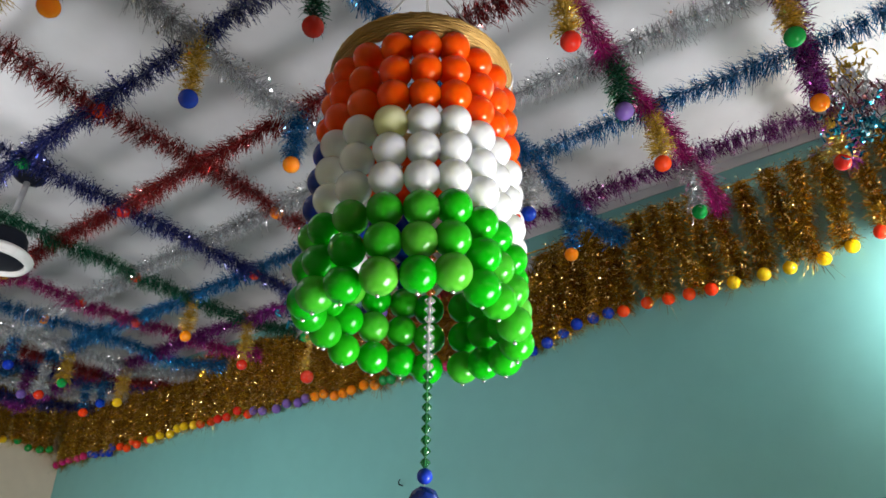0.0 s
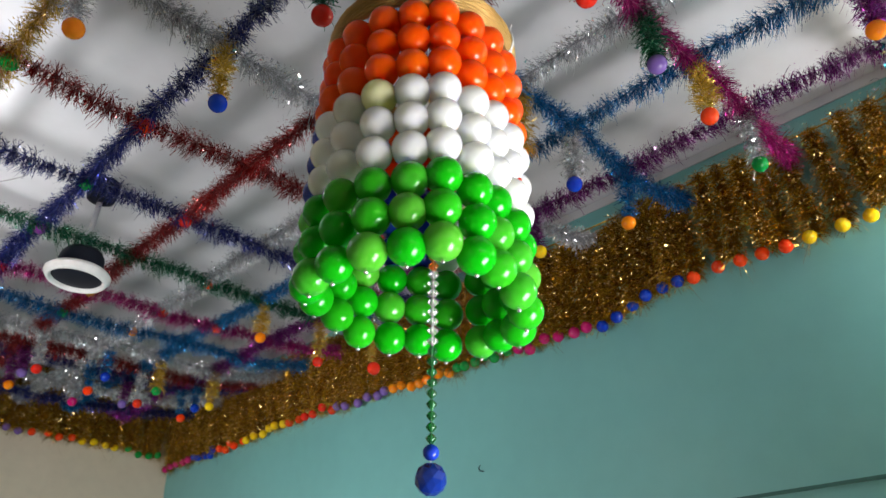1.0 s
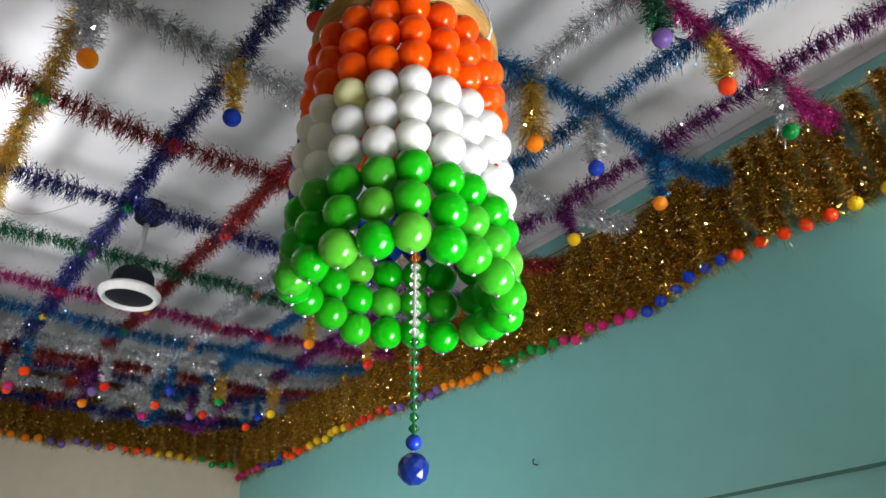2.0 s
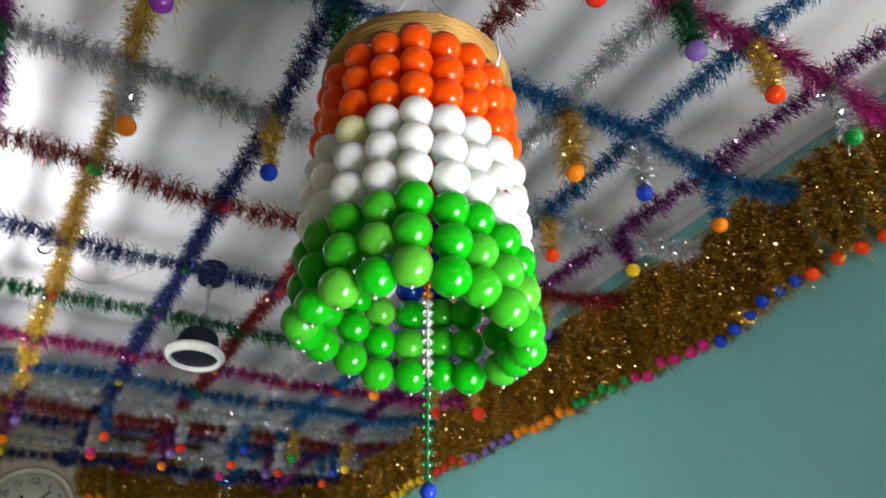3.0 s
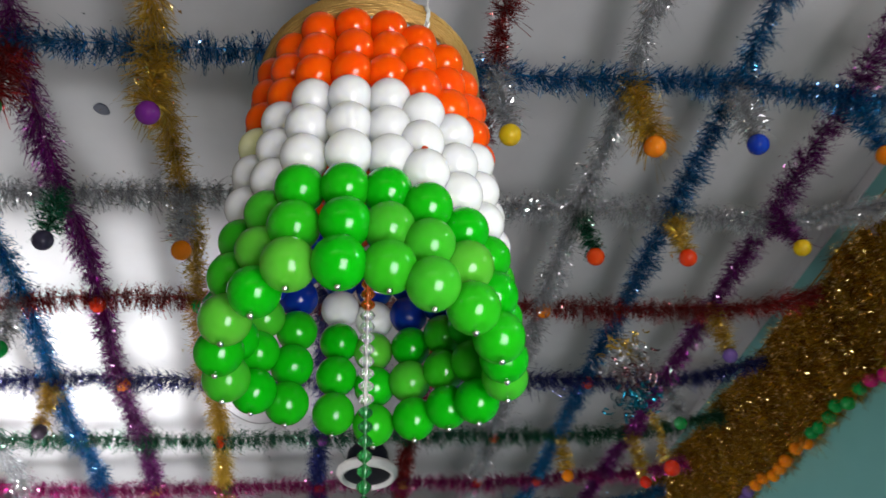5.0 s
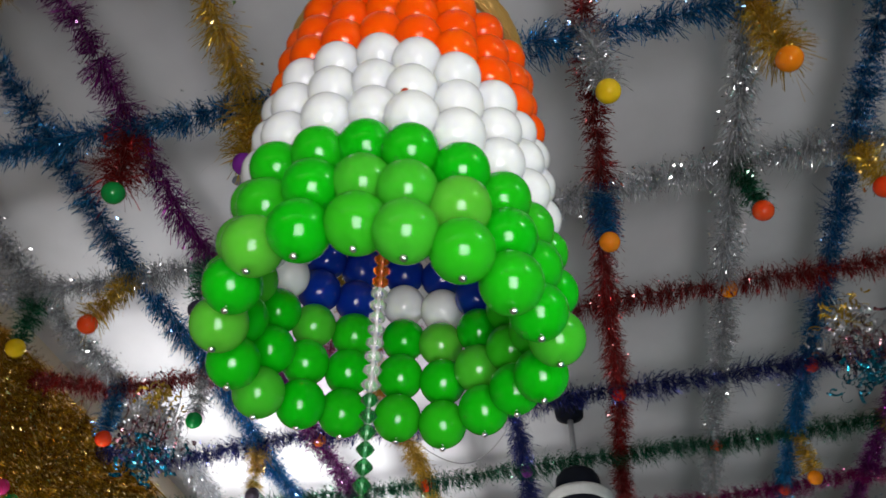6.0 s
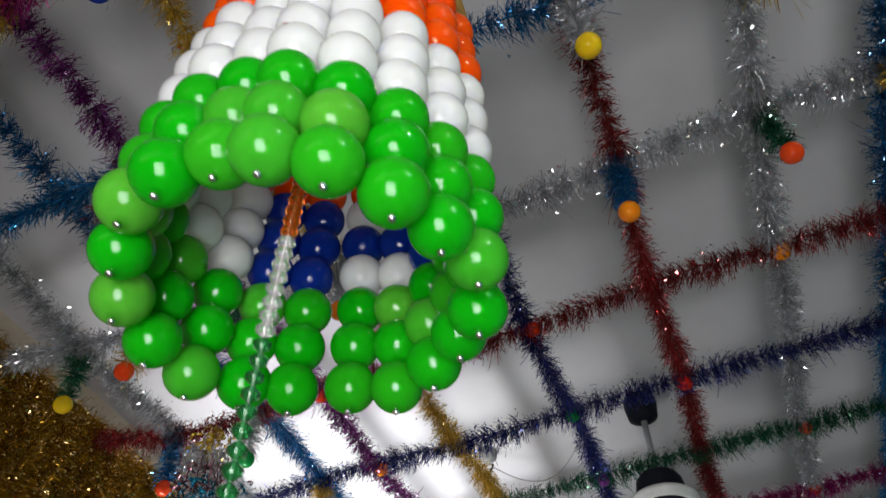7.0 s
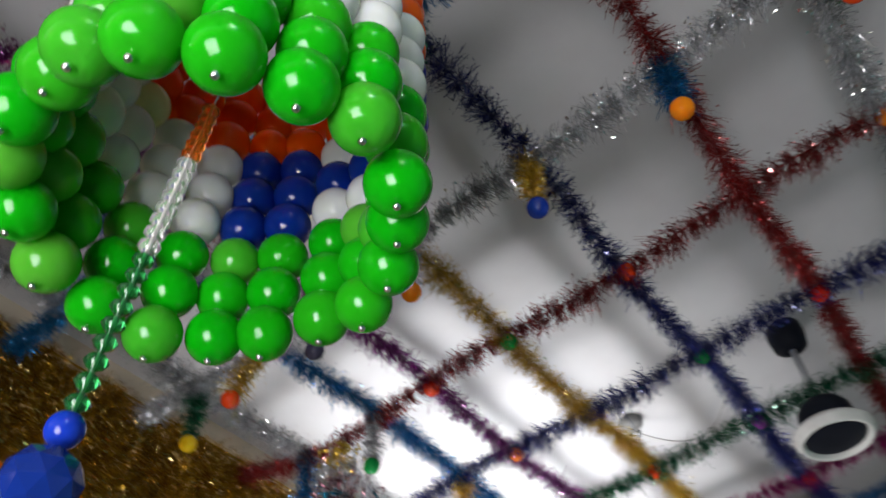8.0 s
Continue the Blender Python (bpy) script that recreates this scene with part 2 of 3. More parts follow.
def setting(name, bm, mat, label, category="", smooth=False):
    ob = put(name, done(name, bm, mat, smooth))
    return tagged(ob, label, category or name.split("_")[0], kind="structure")


# ---- room ----
XE, XW, YN, YS = 1.48, -1.18, 2.56, -1.68
setting("floor", box_bm(XW - 0.2, YS - 0.2, -0.1, XE + 0.2, YN + 0.2, 0), M_floor, "grey terrazzo floor of the small room")
bm = bmesh.new()
bmesh.ops.create_grid(bm, x_segments=60, y_segments=100, size=0.5)
for v in bm.verts:
    v.co = Vector((XW - 0.2 + (v.co.x + 0.5) * (XE - XW + 0.4), YS - 0.2 + (v.co.y + 0.5) * (YN - YS + 0.4), CEIL))
    v.co.z += 0.004 * noise.noise(Vector((v.co.x * 2.1, v.co.y * 1.3, 0)))
geo = bmesh.ops.extrude_face_region(bm, geom=bm.faces[:])["geom"]
for g in geo:
    if isinstance(g, bmesh.types.BMVert):
        g.co.z = CEIL + 0.15
setting("ceiling", bm, M_ceiling, "whitewashed slab ceiling hung with a tinsel grid")
setting("wall_east", box_bm(XE, YS - 0.2, 0, XE + 0.18, YN + 0.2, CEIL), M_teal, "teal gloss-painted plaster wall", "wall")
setting("wall_north", box_bm(XW, YN, 0, XE - 0.002, YN + 0.18, CEIL), M_cream, "cream painted plaster wall under the gold fringe", "wall")


def wall_with_hole(name, axis, at, thick, lo, hi, h0, h1, z0, z1, mat, label):
    """A wall along y (axis x) or along x (axis y) with one opening."""
    bm = bmesh.new()
    for a, b, c, d in ((lo, h0, 0, CEIL), (h1, hi, 0, CEIL), (h0, h1, z1, CEIL), (h0, h1, 0, z0)):
        if d - c > 0.01:
            if axis == "x":
                box_bm(at - thick, a, c, at, b, d, bm=bm)
            else:
                box_bm(a, at - thick, c, b, at, d, bm=bm)
    return setting(name, bm, mat, label, "wall")


wall_with_hole("wall_west", "x", XW, 0.18, YS - 0.2, YN + 0.2, 0.15, 1.29, 0.98, 1.68, M_cream, "cream painted wall with a window opening")
wall_with_hole("wall_south", "y", YS, 0.18, XW, XE, -0.52, 1.24, 0.0, 2.02, M_cream, "cream painted wall, out of view, with an added doorway")
win = tagged(new("window_1"), "open window in the cream wall", "window", kind="structure")
for a, b, c, d in ((0.15, 0.19, 0.98, 1.68), (1.25, 1.29, 0.98, 1.68), (0.19, 1.25, 0.98, 1.02), (0.19, 1.25, 1.64, 1.68)):
    part("window_frame", box_bm(XW - 0.10, a, c, XW - 0.05, b, d, 0.004), M_wood, win)
# unseen doorway, added to house the lantern's fill lamp
door = tagged(new("door_1"), "added doorway with a brown frame, out of view, for the fill lamp", "door", kind="structure")
for a, b, c, d in ((-0.52, -0.47, 0.0, 2.02), (1.19, 1.24, 0.0, 2.02), (-0.47, 1.19, 1.97, 2.02)):
    part("door_frame", box_bm(a, YS - 0.10, c, b, YS - 0.04, d, 0.004), M_wood, door)

M_line = paint("dark_teal_line", (0.03, 0.13, 0.11), 0.4, 8)
tagged(put("border_line", done("border_line", box_bm(XE - 0.003, YS, 1.806, XE + 0.002, YN, 1.815), M_line)), "thin dark teal border line painted on the wall", "trim", kind="structure")
tagged(put("cornice_strip", done("cornice_strip", box_bm(XE - 0.004, YS, CEIL - 0.034, XE + 0.002, YN, CEIL - 0.002), M_ceiling)), "narrow whitewashed strip along the top of the teal wall", "trim", kind="structure")
# small uneven slate-grey spot on the ceiling
spot_v, spot_f = turned([(0.0, -0.003), (0.013, -0.003), (0.0165, -0.0015), (0.0175, 0.006)], 28)
spot_v = [(x * (1 + 0.12 * math.sin(3 * math.atan2(y, x) + 1)), y * 0.82, z) for x, y, z in spot_v]
tagged(put("ceiling_spot", mesh_from("ceiling_spot", spot_v, spot_f, plain("slate_grey", (0.13, 0.14, 0.18), 0.7), True), None, pose(-0.434, -0.352, CEIL - 0.003, 0, 0, 35)), "small slate-grey spot on the white ceiling", "plug")
nail = new("wall_hook", mesh_from("wall_hook", *tube([(XE + 0.01, 0.25, 2.025), (XE - 0.02, 0.25, 2.026), (XE - 0.027, 0.247, 2.034), (XE - 0.024, 0.243, 2.042)], 0.0022), M_black))
tagged(nail, "small bent dark nail in the teal wall", "nail")

# lit bulb on the teal wall beside the doorway
M_glow, gn, gl, gb = material("lit_bulb")
gb.inputs["Emission Color"].default_value, gb.inputs["Emission Strength"].default_value = (0.97, 0.99, 1.0, 1), 12
lamp = tagged(new("wall_bulb"), "lit white bulb in a black holder on the teal wall", "lamp")
lamp.matrix_basis = pose(XE, -1.56, 2.26, 0, -90, 0)
put("holder", mesh_from("holder", *turned([(0.0, 0.0), (0.032, 0.0), (0.032, 0.012), (0.018, 0.018), (0.018, 0.052), (0.0, 0.052)], 20), M_black, True), lamp)
glass = put("bulb", mesh_from("bulb", *turned([(0.0125, 0.050), (0.0135, 0.060), (0.024, 0.085), (0.029, 0.105), (0.026, 0.125), (0.014, 0.138), (0.0005, 0.141)], 20), M_glow, True), lamp, None, "glowing white bulb")
glass.visible_shadow = False

# ---- tinsel grid under the ceiling ----
A_LINES = (  # across the room: y, colour
    (-1.33, "purple"), (-0.99, "magenta"), (-0.665, "blue"), (-0.325, "silver"), (0.015, "red"), (0.35, "navy"),
    (0.665, "green"), (0.985, "magenta"), (1.22, "blue"), (1.43, "silver"), (1.60, "red"), (1.73, "navy"), (1.98, "silver"), (2.22, "navy"))
B_LINES = (  # along the room: x, colour
    (-0.86, "silver"), (-0.63, "blue"), (-0.465, "purple"), (-0.24, "gold"), (0.062, "navy"), (0.345, "red"),
    (0.605, "silver"), (0.825, "blue"), (1.075, "purple"))
WORD = {"navy": "navy blue", "blue": "bright blue", "bronze": "old gold"}


def garland(points, color, seed, along):
    me = tinsel("tinsel_garland", points, 0.033, 4300, FOIL[color], seed, glints=0.6 if color == "silver" else 0.3)
    ob = put("tinsel_garland", me)
    tagged(ob, f"{WORD.get(color, color)} metallic tinsel garland strung {along} under the ceiling", "garland", "tinsel grid")
    put("thread", mesh_from("thread", *tube(points, 0.0012), FOIL[color]), ob)


for k, (y, color) in enumerate(A_LINES):
    pts = []
    for q in np.linspace(0, 1, 61):
        x = -1.13 + q * 2.57
        end = max(0.0, abs(q - 0.5) * 2 - 0.72) / 0.28
        pts.append((x, y + 0.006 * math.sin(x * 9 + k * 2), GRID + 0.07 * end ** 1.6 + 0.006 * math.sin(x * 7 + k) - 0.004))
    garland(pts, color, 11 + k, "across the room")
for k, (x, color) in enumerate(B_LINES):
    pts = []
    for q in np.linspace(0, 1, 101):
        y = -1.64 + q * 4.14
        end = max(0.0, abs(q - 0.5) * 2 - 0.9) / 0.1
        pts.append((x + 0.006 * math.sin(y * 8 + k), y, GRID + 0.008 + 0.07 * end ** 1.6 + 0.006 * math.sin(y * 7 + k)))
    garland(pts, color, 41 + k, "along the room")

# ---- balls on and below the crossings ----
BALL = {c: ball_mesh("ball", 0.019, m) for c, m in BEAD.items()}
AY = dict(zip("nml0123456789"[:len(A_LINES)], [y for y, _ in A_LINES]))
BX = dict(zip("yz0123456", [x for x, _ in B_LINES]))
BALL_WORD = {"cobalt": "blue", "vermilion": "red-orange", "amber": "light orange", "grey": "dark slate"}


def pendant(x, y, tuft, color, drop=0.15, fat=0.027, seed=0, hang=None):
    """A short hanging length of tinsel with a ball at its end; hang: how far the ball swings aside."""
    r = random.Random(seed)
    top = tagged(new("pendant"), f"{tuft} tinsel tassel with a {BALL_WORD.get(color, color)} plastic ball", "ornament", "hanging balls")
    top.matrix_basis = pose(x, y, GRID)
    bx, by = hang or (r.uniform(-0.012, 0.012), r.uniform(-0.012, 0.012))
    n = drop - 0.018
    pts = [(bx * q, by * q, 0.01 - (n + 0.01) * q) for q in np.linspace(0, 1, 12)]
    put("tassel", tinsel("tassel", pts, fat, 5000, FOIL[tuft], 300 + seed), top)
    put("ball", BALL[color], top, pose(bx, by, -drop, r.uniform(-20, 20), r.uniform(-20, 20)))


def knot_ball(x, y, color, z=GRID - 0.014):
    """A ball sitting on a crossing."""
    ob = put("bauble", BALL[color], None, pose(x, y, z))
    tagged(ob, f"{BALL_WORD.get(color, color)} plastic ball tied at a tinsel crossing", "ball", "crossing balls")


HANGING = {  # crossing: tinsel, ball
    "l4": ("gold", "amber"), "l5": ("silver", "cobalt"), "l6": ("blue", "amber"), "06": ("purple", "yellow"),
    "04": ("green", "vermilion"), "05": ("gold", "vermilion"), "m5": ("gold", "vermilion"), "m4": ("green", "lilac"),
    "l1": ("gold", "purple"), "01": ("silver", "amber"), "02": ("gold", "cobalt"), "m6": ("silver", "emerald"),
    "l0": ("red", "emerald"), "00": ("green", "grey"), "l3": ("silver", "yellow"), "03": ("blue", "amber"),
    "l2": ("green", "red"), "m3": ("gold", "red"), "1z": ("silver", "emerald"), "0z": ("gold", "vermilion"),
    "1y": ("blue", "red"), "0y": ("green", "yellow"), "2z": ("gold", "grey"), "n4": ("gold", "emerald"),
    "n5": ("purple", "amber"), "n6": ("gold", "red"), "26": ("silver", "emerald"), "16": ("gold", "lilac"), "36": ("gold", "red"),
    "m1": ("silver", "cobalt"), "m0": ("gold", "vermilion"), "35": ("gold", "amber")}
SWING = {  # crossing: how far the ball hangs aside, and down, in millimetres
    "00": (5, -7, 153), "01": (23, -2, 164), "02": (0, -3, 167), "03": (-12, -5, 165), "04": (4, 4, 145), "05": (-13, -6, 150),
    "06": (2, -30, 133), "0z": (-46, -29, 162), "1z": (4, -8, 155), "l0": (1, 28, 163), "l1": (8, 21, 167), "l2": (4, 9, 174),
    "l3": (-1, 7, 189), "l4": (-7, 7, 199), "l5": (-30, 1, 184), "l6": (10, 28, 158), "m3": (13, -6, 172), "m4": (-19, -9, 176),
    "m5": (-9, -4, 166), "m6": (5, -2, 157)}
for k, (at, (tuft, color)) in enumerate(HANGING.items()):
    sx, sy, drop = SWING.get(at, (0, 10, 180 if at == "36" else 152))
    pendant(BX[at[1]], AY[at[0]], tuft, color, drop / 1000, {"l0": 0.048, "l1": 0.036, "l4": 0.034, "05": 0.032}.get(at, 0.028), k, (sx / 1000, sy / 1000))
# the far rows hang in front of the gold fringe
FAR = (("gold", "vermilion"), ("silver", "red"), ("purple", "amber"), ("blue", "cobalt"), ("silver", "magenta"), ("gold", "emerald"),
       ("purple", "lilac"), ("gold", "yellow"), ("blue", "vermilion"))
for r, row in enumerate("6789"[:3]):
    for k, col in enumerate("yz0123456"):
        tuft, color = FAR[(k * 2 + r * 5) % 9]
        pendant(BX[col] + 0.01, AY[row], tuft, color, 0.14 + 0.015 * ((k + r) % 3), 0.026, 100 + 10 * r + k)
KNOTS = {"11": "emerald", "12": "vermilion", "22": "emerald", "23": "red", "10": "red", "20": "amber", "31": "vermilion",
         "34": "vermilion", "25": "vermilion", "14": "amber", "32": "purple", "42": "red", "40": "yellow", "41": "emerald",
         "52": "yellow", "50": "red", "51": "magenta", "43": "yellow", "53": "emerald", "44": "vermilion", "45": "vermilion",
         "54": "amber"}
for at, color in KNOTS.items():
    knot_ball(BX[at[1]] + 0.004, AY[at[0]] + 0.012, color)

# ---- gold fringe along the walls ----
STRANDS = []
for k in range(6):
    pts = [(0.006 * math.sin(q * 5 + k), 0.008 * math.sin(q * 7 + 2 * k), -q * 0.315) for q in np.linspace(0, 1, 14)]
    STRANDS.append(tinsel("strand", pts, 0.036, 7500, FOIL["bronze"], 200 + k, 0.2, (0.0, 0.55, 1.0), 0.75))


def fringe(name, start, direction, out, stops, label, head=2.725, gap=(9, 9), sag=((0, 0.0),)):
    """Strands side by side on a cord; stops: (end along the wall, spacing, ball colour)."""
    top = tagged(new(name), label, "fringe", "wall fringes")
    top.matrix_basis = Matrix.Translation((0, 0, 0))
    d, o = Vector(direction), Vector(out)
    s, k, r = 0.0, 0, random.Random(len(label))
    for end, space, color in stops:
        while s < end:
            if gap[0] < s < gap[1]:  # room for the clock
                s = gap[1]
                continue
            z = 2.725 + float(np.interp(s, [q for q, _ in sag], [h for _, h in sag])) + r.uniform(-0.010, 0.010)
            tall = (head - 2.41) / 0.315
            p = Vector(start) + d * s + o * r.uniform(-0.008, 0.008)
            turn = pose(0, 0, 0, r.uniform(-4, 4), r.uniform(-4, 4), r.uniform(0, 360))
            strand = put("strand", STRANDS[k % 6], top, Matrix.Translation((p.x, p.y, z + head - 2.725)) @ Matrix.Diagonal((1, 1, tall, 1)) @ turn)
            put("ball", BALL[color], top, Matrix.Translation((p.x + o.x * 0.008 + d.x * r.uniform(-.008, .008), p.y + o.y * 0.008 + d.y * r.uniform(-.008, .008), z - 0.325 + r.uniform(-0.008, 0.008))))
            if space < 0.067:  # a second layer fills the gaps
                q = p + d * space * 0.5 - o * 0.014
                put("strand", STRANDS[(k + 3) % 6], top, Matrix.Translation((q.x, q.y, z + head - 2.725)) @ Matrix.Diagonal((1, 1, tall, 1)) @ turn)
            s += space * r.uniform(0.85, 1.15)
            k += 1
    a, b = Vector(start), Vector(start) + d * s
    put("cord", mesh_from("cord", *tube([(*(a + (b - a) * q).xy, head + 0.005) for q in np.linspace(0, 1, 12)], 0.0025), FOIL["bronze"]), top)


fringe("tinsel_fringe", (XE - 0.036, 2.50, 0), (0, -1, 0), (-1, 0, 0), (
    (0.25, 0.055, "magenta"), (0.55, 0.055, "cobalt"), (0.81, 0.05, "vermilion"), (1.15, 0.055, "yellow"), (1.48, 0.055, "red"),
    (1.83, 0.055, "lilac"), (2.15, 0.052, "amber"), (2.47, 0.052, "emerald"), (2.80, 0.055, "magenta"), (3.10, 0.055, "cobalt"),
    (3.46, 0.068, "vermilion"), (3.81, 0.073, "yellow"), (4.13, 0.075, "red")),
    "old gold tinsel fringe tipped with coloured balls on the teal wall",
    sag=((0.7, 0.018), (1.25, 0.030), (1.85, 0.010), (2.45, -0.008), (2.83, -0.015), (3.08, 0.035), (3.43, 0.008), (3.8, 0.032)))
fringe("tinsel_fringe", (XE - 0.10, YN - 0.045, 0), (-1, 0, 0), (0, -1, 0), (
    (0.22, 0.055, "emerald"), (0.45, 0.055, "yellow"), (0.70, 0.06, "vermilion"), (0.98, 0.06, "lilac"), (1.25, 0.06, "amber"),
    (1.5, 0.06, "magenta"), (1.8, 0.06, "vermilion"), (2.1, 0.06, "yellow"), (2.45, 0.06, "cobalt")),
    "old gold tinsel fringe tipped with coloured balls on the cream wall", 2.735, (1.20, 1.64), ((0, 0.085), (0.4, 0.098), (1.2, 0.108)))
fringe("tinsel_fringe", (XW + 0.05, 2.50, 0), (0, -1, 0), (1, 0, 0), (
    (0.3, 0.06, "emerald"), (0.65, 0.06, "amber"), (1.0, 0.06, "cobalt"), (1.35, 0.06, "yellow"), (1.7, 0.06, "lilac"), (2.05, 0.06, "vermilion"),
    (2.4, 0.06, "emerald"), (2.75, 0.06, "magenta"), (3.1, 0.06, "amber"), (3.5, 0.065, "cobalt"), (4.13, 0.066, "yellow")),
    "old gold tinsel fringe tipped with coloured balls on the side wall")


# ---- foil bunches ----
def foil_bunch(x, y, z, seed, tail=False):
    """A hanging bunch of curled foil loops in tiers of colour."""
    top = tagged(new("foil_bunch"), "hanging bunch of curled gold, silver, rose and cyan foil", "ornament", "foil bunches")
    top.matrix_basis = pose(x, y, z)
    g = np.random.default_rng(seed)
    put("thread", mesh_from("thread", *tube([(0, 0, GRID - z), (0, 0, 0.05), (0, 0, -0.12)], 0.001), M_thread), top)
    for color, z0, z1, rad, count in (("gold", 0.03, 0.09, 0.040, 70), ("silver", -0.02, 0.04, 0.060, 100), ("rose", -0.07, -0.01, 0.062, 90), ("cyan", -0.13, -0.06, 0.058, 80)):
        V, Q = [], []
        for _ in range(count):
            c = np.array([g.normal(0, rad * 0.55), g.normal(0, rad * 0.55), g.uniform(z0, z1)])
            u, w = g.normal(size=3), g.normal(size=3)
            u /= np.linalg.norm(u)
            w -= (w @ u) * u
            w /= np.linalg.norm(w)
            ax = np.cross(u, w)
            r, wide, turn = g.uniform(0.006, 0.014), g.uniform(0.0015, 0.004), g.uniform(2.5, 5.5)
            base = len(V)
            if color in ("silver", "rose") and g.random() < 0.6:  # hanging strip
                fall, wide = g.uniform(0.03, 0.075), g.uniform(0.0008, 0.002)
                across = np.array([math.cos(turn), math.sin(turn), 0.0])
                for i in range(7):
                    q = c + np.array([0.004 * math.sin(i * 1.3 + turn), 0.004 * math.cos(i * 1.1), 0.02 - fall * i / 6])
                    V += [q - across * wide, q + across * wide]
                Q += [(base + 2 * i, base + 2 * i + 1, base + 2 * i + 3, base + 2 * i + 2) for i in range(6)]
                continue
            for i in range(7):
                a = turn * i / 6
                q = c + r * (math.cos(a) * u + math.sin(a) * w) + ax * 0.002 * i
                V += [q - ax * wide, q + ax * wide]
            Q += [(base + 2 * i, base + 2 * i + 1, base + 2 * i + 3, base + 2 * i + 2) for i in range(6)]
        tagged(put("foil_tier", mesh_from("foil_tier", V, Q, FOIL[color]), top, None, f"{color} foil curls"), kind="stuff")
    if tail:
        pts = [(0.02 + 0.012 * math.sin(q * 4), 0.01, -0.13 - 0.13 * q) for q in np.linspace(0, 1, 10)]
        put("tail", tinsel("tail", pts, 0.014, 3500, FOIL["gold"], seed), top, None, "gold tinsel tail")
        put("ball", BALL["red"], top, pose(0.03, 0.01, -0.28))


foil_bunch(0.97, -1.38, 2.57, 1)
foil_bunch(-0.735, 0.02, 2.49, 2)
foil_bunch(0.845, 0.12, 2.50, 3, True)


# ---- ceiling fan hub ----
def fan_hub(x, y):
    fan = tagged(new("ceiling_fan"), "dark ceiling fan hub with a white rim on a rod", "fan")
    fan.matrix_basis = pose(x, y, CEIL, 0, 3.2, 0) @ Matrix.Diagonal((0.88, 0.88, 1, 1))
    put("canopy", mesh_from("canopy", *turned([(0.0, 0.02), (0.052, 0.02), (0.055, -0.02), (0.048, -0.06), (0.02, -0.075), (0.0, -0.075)], 32), M_black, True), fan)
    put("rod", mesh_from("rod", *turned([(0.0, 0), (0.010, 0), (0.010, -0.27), (0.0, -0.27)], 16), M_rod, True), fan)
    put("hub", mesh_from("hub", *turned([(0.0, -0.235), (0.020, -0.235), (0.026, -0.250), (0.058, -0.256), (0.070, -0.272), (0.075, -0.300), (0.077, -0.335), (0.0, -0.335)], 40), M_black, True), fan)
    put("rim", mesh_from("rim", *turned([(0.076, -0.318), (0.096, -0.324), (0.105, -0.332), (0.106, -0.339), (0.100, -0.343), (0.099, -0.349), (0.094, -0.355), (0.087, -0.356), (0.083, -0.350), (0.078, -0.336)], 48, True), M_fan_white, True), fan, None, "white enamel rim")
    put("cap", mesh_from("cap", *turned([(0.0, -0.348), (0.035, -0.348), (0.07, -0.346), (0.084, -0.343), (0.084, -0.33)], 40), M_black, True), fan)


fan_hub(0.222, 0.705)

# ---- ceiling rose with loose wire ----
rose = tagged(new("ceiling_outlet"), "grey ceiling outlet with a loose hanging wire", "outlet")
rose.matrix_basis = pose(-0.285, 0.75, CEIL)
put("plate", mesh_from("plate", *turned([(0.0, -0.03), (0.022, -0.03), (0.034, -0.018), (0.036, 0.0)], 24), M_wire, True), rose)
wire = [(0.0 + 0.30 * q, 0.12 * math.sin(q * 3), -0.03 - 0.05 * math.sin(q * math.pi) ** 0.7 * (1 - 0.4 * q)) for q in np.linspace(0, 1, 24)]
put("wire", mesh_from("wire", *tube(wire, 0.0018), M_wire, True), rose)
hook = [(0.02 * math.cos(a), 0.004 * a, -0.045 - 0.02 * math.sin(a)) for a in np.linspace(0, 4.5, 16)]
put("hook", mesh_from("hook", *tube(hook, 0.003), M_black, True), rose)

# ---- wall clock ----
clock = tagged(new("wall_clock"), "round ivory wall clock on the cream wall", "clock")
clock.matrix_basis = pose(-0.04, YN, 2.44, 90, 0, 0) @ Matrix.Diagonal((1.22, 1.22, 1.4, 1))
put("rim", mesh_from("rim", *turned([(0.140, 0.0), (0.165, 0.004), (0.168, 0.022), (0.158, 0.034), (0.148, 0.030), (0.145, 0.018)], 64), M_rim, True), clock)
put("dial", mesh_from("dial", *turned([(0.0, 0.016), (0.147, 0.016), (0.147, 0.002)], 64), M_face), clock)
for h in range(1, 13):
    txt = bpy.data.curves.new("numeral", "FONT")
    txt.body, txt.size, txt.align_x, txt.align_y, txt.extrude = str(h), 0.036, "CENTER", "CENTER", 0.0006
    txt.materials.append(M_ink)
    a = math.pi / 2 - h * math.pi / 6
    put("numeral", txt, clock, pose(0.112 * math.cos(a), 0.112 * math.sin(a), 0.018))
for length, a, wide in ((0.065, 2.2, 0.005), (0.10, 0.9, 0.0035)):
    put("pointer", done("pointer", box_bm(-0.012, -wide, 0.021, length, wide, 0.0225), M_ink), clock, pose(0, 0, 0, 0, 0, math.degrees(a)))

# ---- bead lantern ----
LAN = Vector((0.0845, -0.8647, 2.051))  # middle of the lantern at its upper row of white beads
STEP, HOOP = 0.0417, 0.160
lantern = tagged(new("bead_lantern"), "hanging lantern of orange, white and green plastic bead strings", "lantern")
lantern.matrix_basis = Matrix.Translation(LAN) @ Euler((radians(0.6), radians(2.44), 0)).to_matrix().to_4x4()
